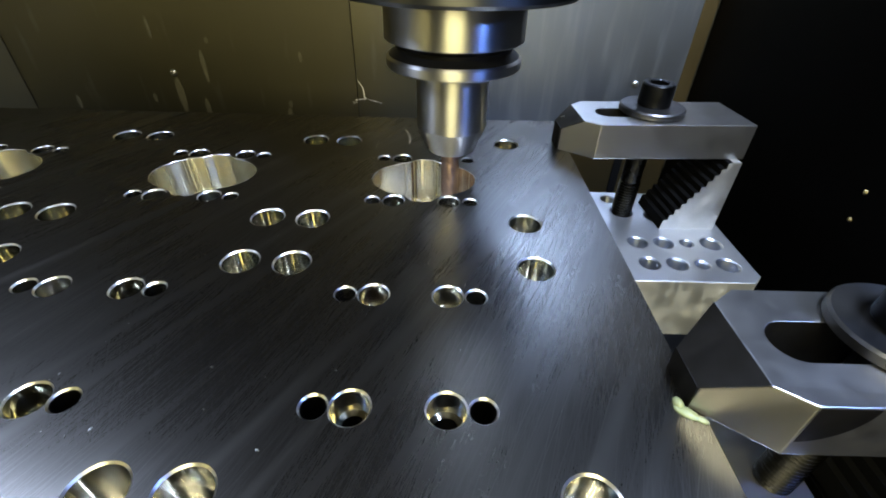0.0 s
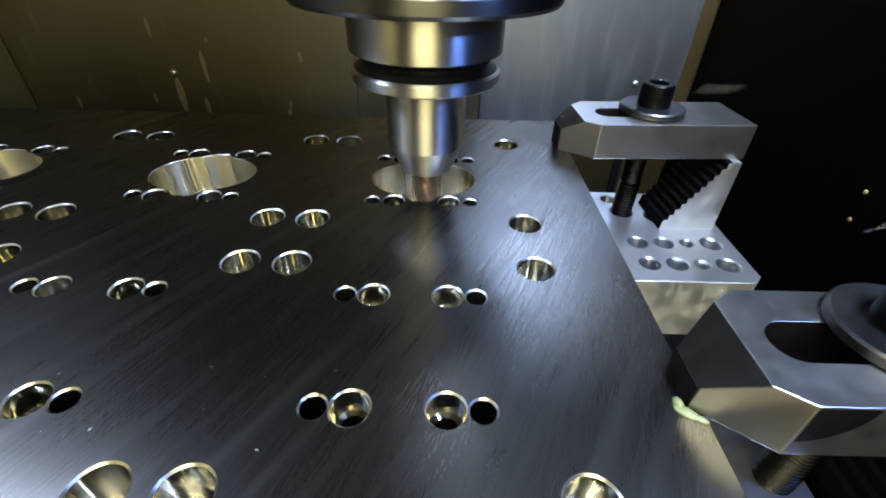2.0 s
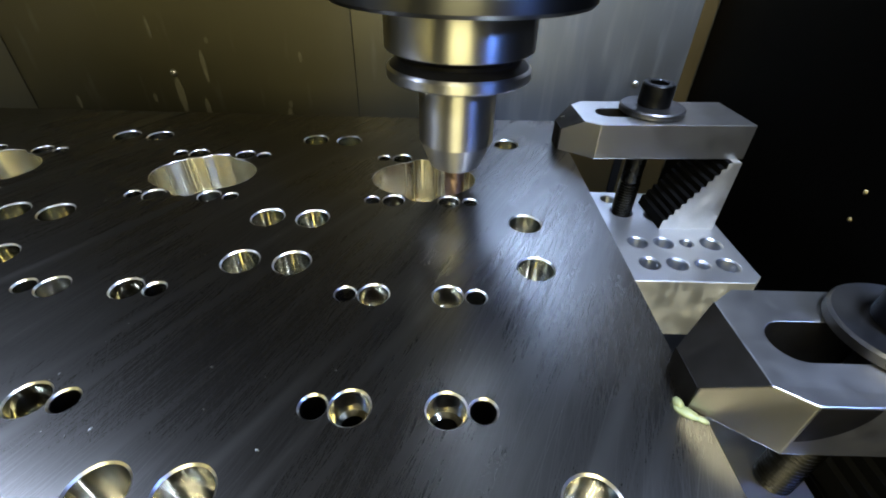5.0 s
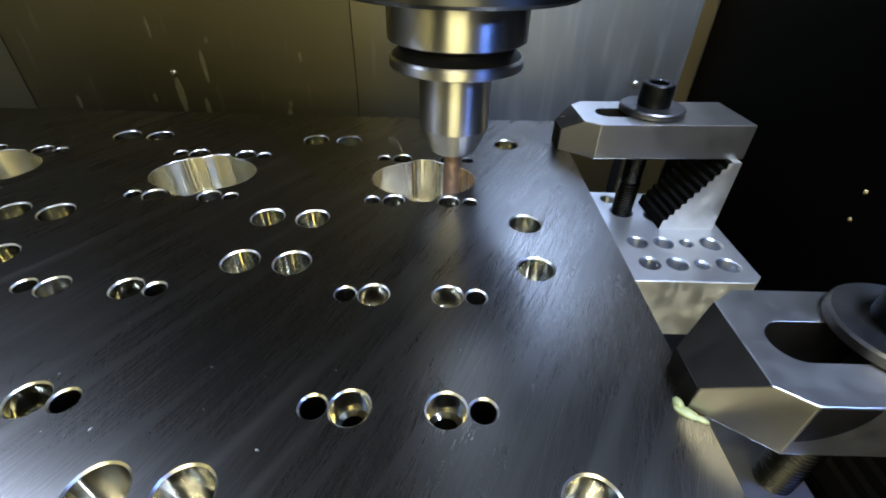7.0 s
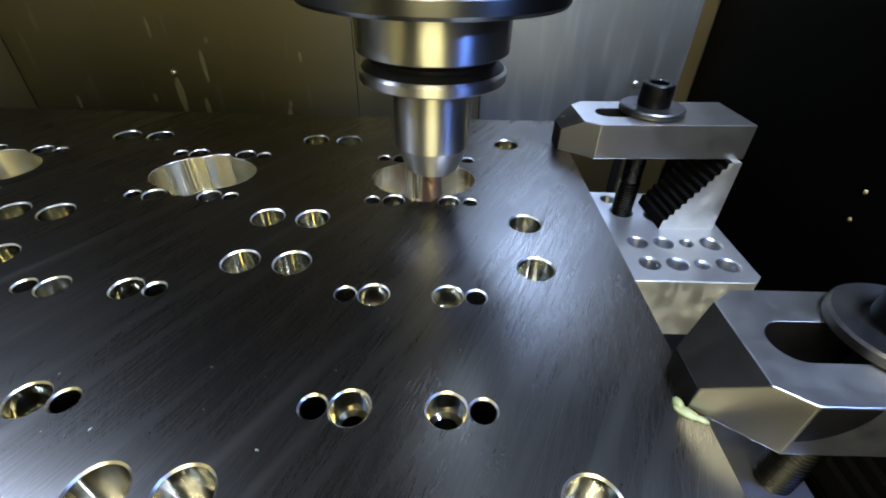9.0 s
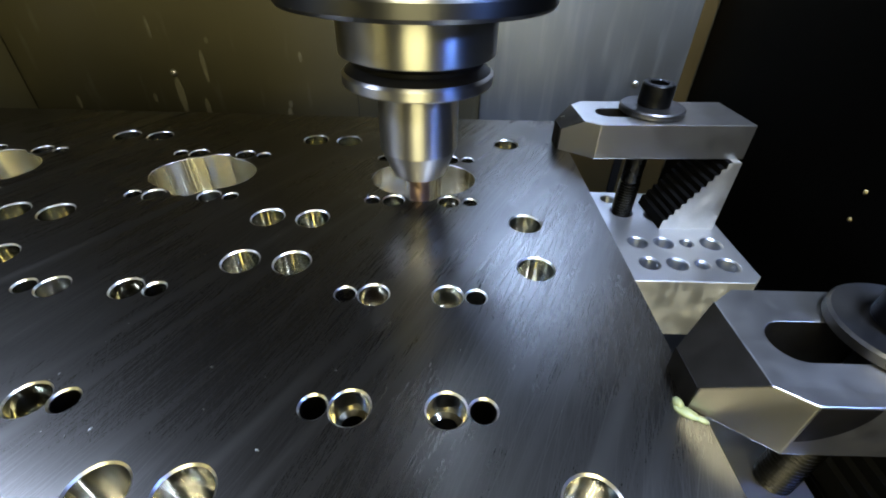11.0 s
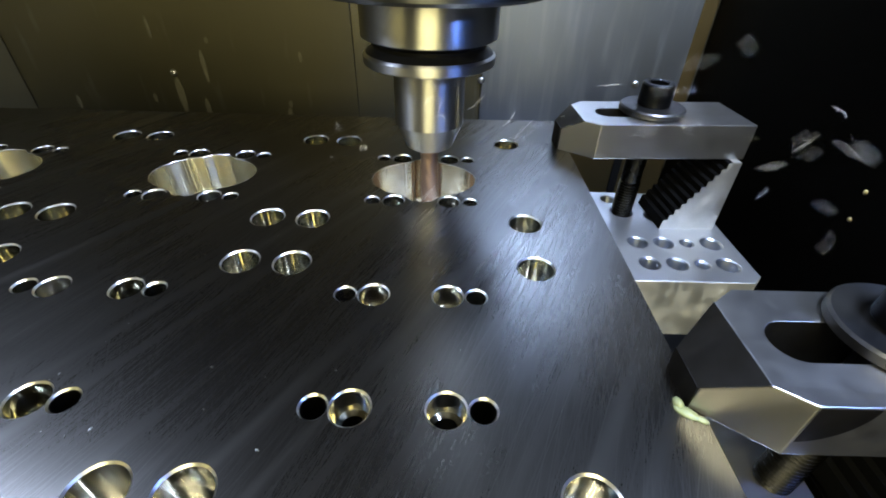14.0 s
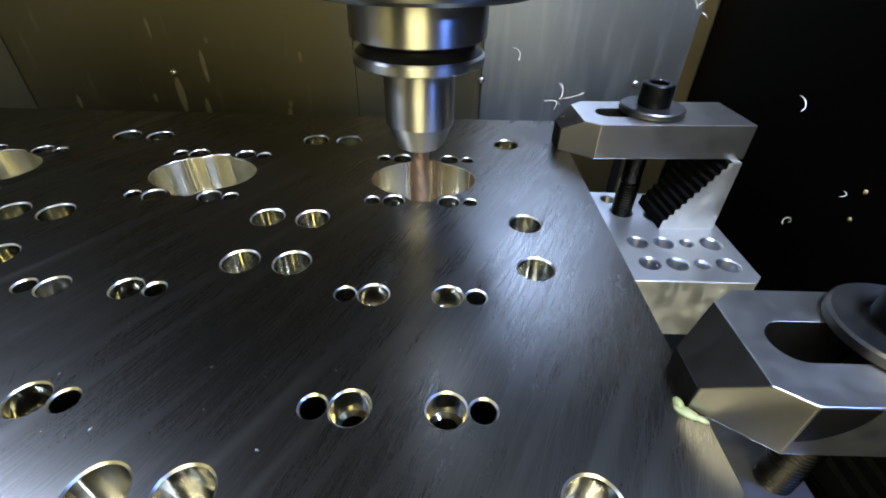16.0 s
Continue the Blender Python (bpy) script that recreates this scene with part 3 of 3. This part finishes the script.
def scattered_specks():
    """Tiny crumbs of steel lying on the plate."""
    bm = bmesh.new()
    for k in range(34):
        x, y = rng.uniform(-260, 66), rng.uniform(52, 270)
        if k % 3 == 0:
            x, y = rng.uniform(-120, 40), rng.uniform(55, 160)
        r = rng.uniform(0.06, 0.24)
        if any(inside(x, y, h) for h in PLATE_HOLES):
            continue
        bmesh.ops.create_icosphere(bm, subdivisions=1, radius=r, matrix=Matrix.Translation((x, y, r * 0.5)) @ Matrix.Rotation(rng.uniform(0, 6), 4, "Z") @ Matrix.Diagonal((rng.uniform(0.8, 3.0), 1, 0.6, 1)))
    for x, y, r in SMEARS:
        bmesh.ops.create_icosphere(bm, subdivisions=1, radius=r, matrix=Matrix.Translation((x, y, 0.1)) @ Matrix.Rotation(rng.uniform(0, 6), 4, "Z") @ Matrix.Diagonal((1.8, 0.8, 0.35, 1)))
    tagged(part("steel_specks", bm, CLAMP), "fine dull steel crumbs lying on the plate", "swarf", kind="stuff")


scattered_specks()
CHIPS = []
for shapes in ([(0.30, 5.5, 2.5, 0.18)], [(0.16, 9, 2, 0.13), (0.22, 6, 3, 0.12), (0.30, 4, 2, 0.13), (0.12, 11, 1, 0.12)], [(0.09, 13, 1.5, 0.18)], [(0.75, 2.2, 5.0, 0.18)]):
    base = part("steel_chip", chip_mesh(shapes), CHIP)
    tagged(base, "thin curled bright steel chip thrown off the cutter", "chip", "flying chips")
    CHIPS.append(base)
for k in range(298):
    CHIPS.append(copy_thing(CHIPS[k % 4], Matrix()))

# throw times: start, end, number, direction to the right (+1) or left (-1), sideways speed in mm/s
BURSTS = [(0.0, 0.15, 6, -1, 260), (0.58, 1.06, 94, 1, 760), (1.15, 1.95, 12, 1, 820), (2.4, 3.1, 6, -1, 340), (3.65, 4.2, 5, -1, 300),
          (6.5, 7.05, 5, -1, 320), (7.8, 8.0, 3, 1, 820), (11.85, 12.0, 3, 1, 820), (12.75, 13.0, 4, 1, 820), (13.2, 13.75, 5, -1, 340),
          (13.75, 14.0, 40, 1, 700), (14.78, 14.98, 94, 1, 760), (15.45, 15.85, 25, 1, 680)]


def throw(ob, t0, side, speed):
    """The flight of one chip from the bore over the plate's edge to the tray behind it."""
    x, y, z = -11 + rng.uniform(-14, 14), 205 + rng.uniform(-9, 9), -26.0
    vx, vy, vz = side * speed * rng.uniform(0.25, 1.0), rng.uniform(60, 420), rng.uniform(720, 1350)
    if side * speed > 500 and rng.random() < 0.62:
        vx, vy, vz = speed * rng.uniform(0.8, 2.0), rng.uniform(-180, 380), rng.uniform(850, 1500)
    elif side * speed > 500 and rng.random() < 0.6:
        vx, vy, vz = speed * rng.uniform(0.1, 0.5), rng.uniform(0, 240), rng.uniform(820, 1300)
    spin_axis = Vector((rng.uniform(-1, 1), rng.uniform(-1, 1), rng.uniform(-1, 1))).normalized()
    rate = rng.uniform(0.5, 4)
    rows = []
    t, step, turn = 0.0, 0.05, 0.0
    m = Matrix.Translation((x / 1000, y / 1000, z / 1000))
    turn0 = Vector((vx, vy, vz * 0.3)).to_track_quat("Y", "Z").to_matrix().to_4x4() @ Euler([rng.gauss(0, 0.25) for _ in range(3)]).to_matrix().to_4x4()
    lead = 0.0
    if t0 > 0.02:
        rows.append((0.0, m @ turn0))
    else:
        t = lead = rng.uniform(0.08, 0.22)
    while True:
        px, py, pz = x + vx * t, y + vy * t, z + vz * t - 4900 * t * t
        if px > 205:
            px = 205 - min(px - 205, 400) * 0.08
        if px < -380:
            px = -380
        if py > 405:
            py = 405 - (py - 405) * 0.1
        if pz < -40 and py < 300 and t > 0.1:
            py = 300 + 0.2 * (py - 200)
        last = pz < -156
        rows.append((max(0.0, t0) + t - lead, Matrix.Translation((px / 1000, py / 1000, max(pz, -157) / 1000)) @ Matrix.Rotation(rate * t, 4, spin_axis) @ turn0))
        if last:
            break
        t += step
    rows = [r for r in rows if r[0] < 15.99]
    rows.append((16.0, rows[-1][1]))
    walk(ob, rows)


def motions():
    rows = [
        (0, 2.4, 220.4), (0.1, -0.8, 221.1), (0.2, -3.1, 221.7), (0.3, -10.2, 222.8), (0.4, -14.9, 223.8), (0.5, -18.1, 224.2),
        (0.6, -20.8, 223.7), (0.7, -23.7, 222.4), (0.8, -26.6, 220.4), (0.9, -29.5, 218), (1, -31.6, 215.6),
        (1.1, -32.9, 213.2), (1.2, -33.3, 210.4), (1.3, -32.5, 207.7), (1.4, -30.7, 205), (1.5, -28.1, 202.3),
        (1.6, -24.9, 200), (1.7, -21.3, 198.6), (1.8, -18.2, 198), (1.9, -15.7, 198.2), (2, -9.5, 198), (2.1, -3.4, 199.9),
        (2.2, -1.5, 200.8), (2.3, 1.1, 202), (2.4, 3.6, 203.7), (2.5, 5.5, 205.6), (2.6, 6.6, 208.1), (2.7, 6.9, 211.5),
        (2.8, 6.3, 214.6), (2.9, 4.5, 217.1), (3, 1.6, 219.5), (3.1, -1.4, 221), (3.2, -3.4, 220.8), (3.3, -3.5, 205.5),
        (3.4, -2.3, 202.8), (3.5, 0.1, 202), (3.6, 2.6, 202.8), (3.7, 5, 204.5), (3.8, 7, 206.9), (3.9, 8.2, 209.8),
        (4, 8.1, 212.4), (4.1, 6.8, 214.7), (4.2, 5.3, 216.8), (4.35, 1, 219), (4.5, -2.8, 219.6), (4.62, -3.3, 209),
        (4.7, -3.2, 202), (4.85, 0.5, 201.4), (5, 4.6, 202.6), (5.15, 8, 206), (5.3, 9.2, 211), (5.45, 6.8, 215.5),
        (5.6, 3.2, 218.8), (5.75, -1.2, 220), (5.85, -3, 219.6), (5.95, -3.3, 209), (6.05, -3, 201.6), (6.18, 0.8, 201.2),
        (6.3, 4.1, 202), (6.4, 6.5, 203.9), (6.5, 8.6, 206.1), (6.6, 9.9, 208.8), (6.7, 9.9, 212.4), (6.8, 8.6, 215.7),
        (6.9, 6.4, 218.4), (7, 3.7, 220.6), (7.1, 0.5, 221.5), (7.2, -2.4, 220.9), (7.3, -5.9, 215.8), (7.4, -15.6, 206.5),
        (7.5, -19.1, 200.2), (7.6, -17, 197.5), (7.7, -14.6, 196.2), (7.8, -11.6, 195.7), (7.9, -8.3, 195.9), (8, -5.8, 197.5),
        (8.1, -4.6, 199.6), (8.2, -4.9, 200.3), (8.3, -16.4, 200.3), (8.4, -16.7, 198.6), (8.5, -15.7, 196.2),
        (8.6, -13.8, 194.6), (8.7, -11.2, 193.9), (8.8, -8.6, 194.2), (8.9, -6.5, 195.6), (9, -6.6, 198), (9.1, -9.7, 200),
        (9.2, -14.2, 200.5), (9.3, -16.6, 199), (9.45, -14.5, 195.2), (9.65, -10.5, 194.6), (9.85, -6.8, 196.6),
        (9.97, -9.5, 199), (10.1, -15, 197.5), (10.3, -12.5, 193.8), (10.5, -8.5, 194.3), (10.62, -8, 196.3),
        (10.75, -12, 197), (10.88, -14.3, 195), (11, -12.6, 192.6), (11.15, -9.6, 192.4), (11.3, -10.4, 191.8),
        (11.4, -9.6, 192.5), (11.5, -10.4, 192.7), (11.6, -12.1, 192.4), (11.7, -12.6, 191.9), (11.8, -11.4, 191.7),
        (11.9, -9.9, 192.2), (12, -10.2, 192.6), (12.1, -12, 192.4), (12.2, -12.4, 191.5), (12.3, -11, 190.9),
        (12.4, -9, 192.3), (12.5, -6.8, 195.4), (12.6, -4, 197.5), (12.7, -1.1, 198.6), (12.8, 2, 200), (12.9, 5.1, 201.7),
        (13, 7.9, 203.7), (13.1, 9.8, 206.3), (13.2, 10.6, 209.3), (13.3, 10.5, 212.6), (13.4, 9.4, 215.4), (13.5, 7.4, 218),
        (13.6, 4.6, 220.3), (13.7, 1.3, 221.7), (13.8, -2.2, 222.6), (13.9, -5.8, 223.9), (14, -9.1, 224.9),
        (14.1, -12.3, 225), (14.2, -15.5, 224.5), (14.3, -18.1, 223.5), (14.4, -19, 221.7), (14.5, -10.7, 222.8),
        (14.6, -5.3, 226.4), (14.7, -5.8, 226.2), (14.8, -7.4, 226.1), (14.9, -9.7, 225.4), (15, -12.5, 224.6),
        (15.1, -15.2, 224), (15.2, -16.2, 223.4), (15.3, -14.7, 222.5), (15.4, -11.3, 222.7), (15.5, -8.4, 224.6),
        (15.6, -8.5, 226), (15.7, -10.7, 226.5), (15.8, -13.2, 226.2), (15.9, -14.5, 225.4), (16, -14.1, 225.1)]
    free = list(CHIPS)
    for a, b, n, side, speed in BURSTS:
        for i in range(n):
            if free:
                throw(free.pop(), 0.0 if a == 0 else round(a + (b - a) * rng.random(), 2), side if rng.random() < 0.85 else -side, speed)
    for ob in free:
        ob.matrix_basis = mm(rng.uniform(-300, 100), rng.uniform(330, 400), -158, rng.uniform(0, 360), 0, rng.uniform(0, 360))
    walk(spin, [(t, pose(x / 1000, y / 1000, 0)) for t, x, y in rows])


motions()
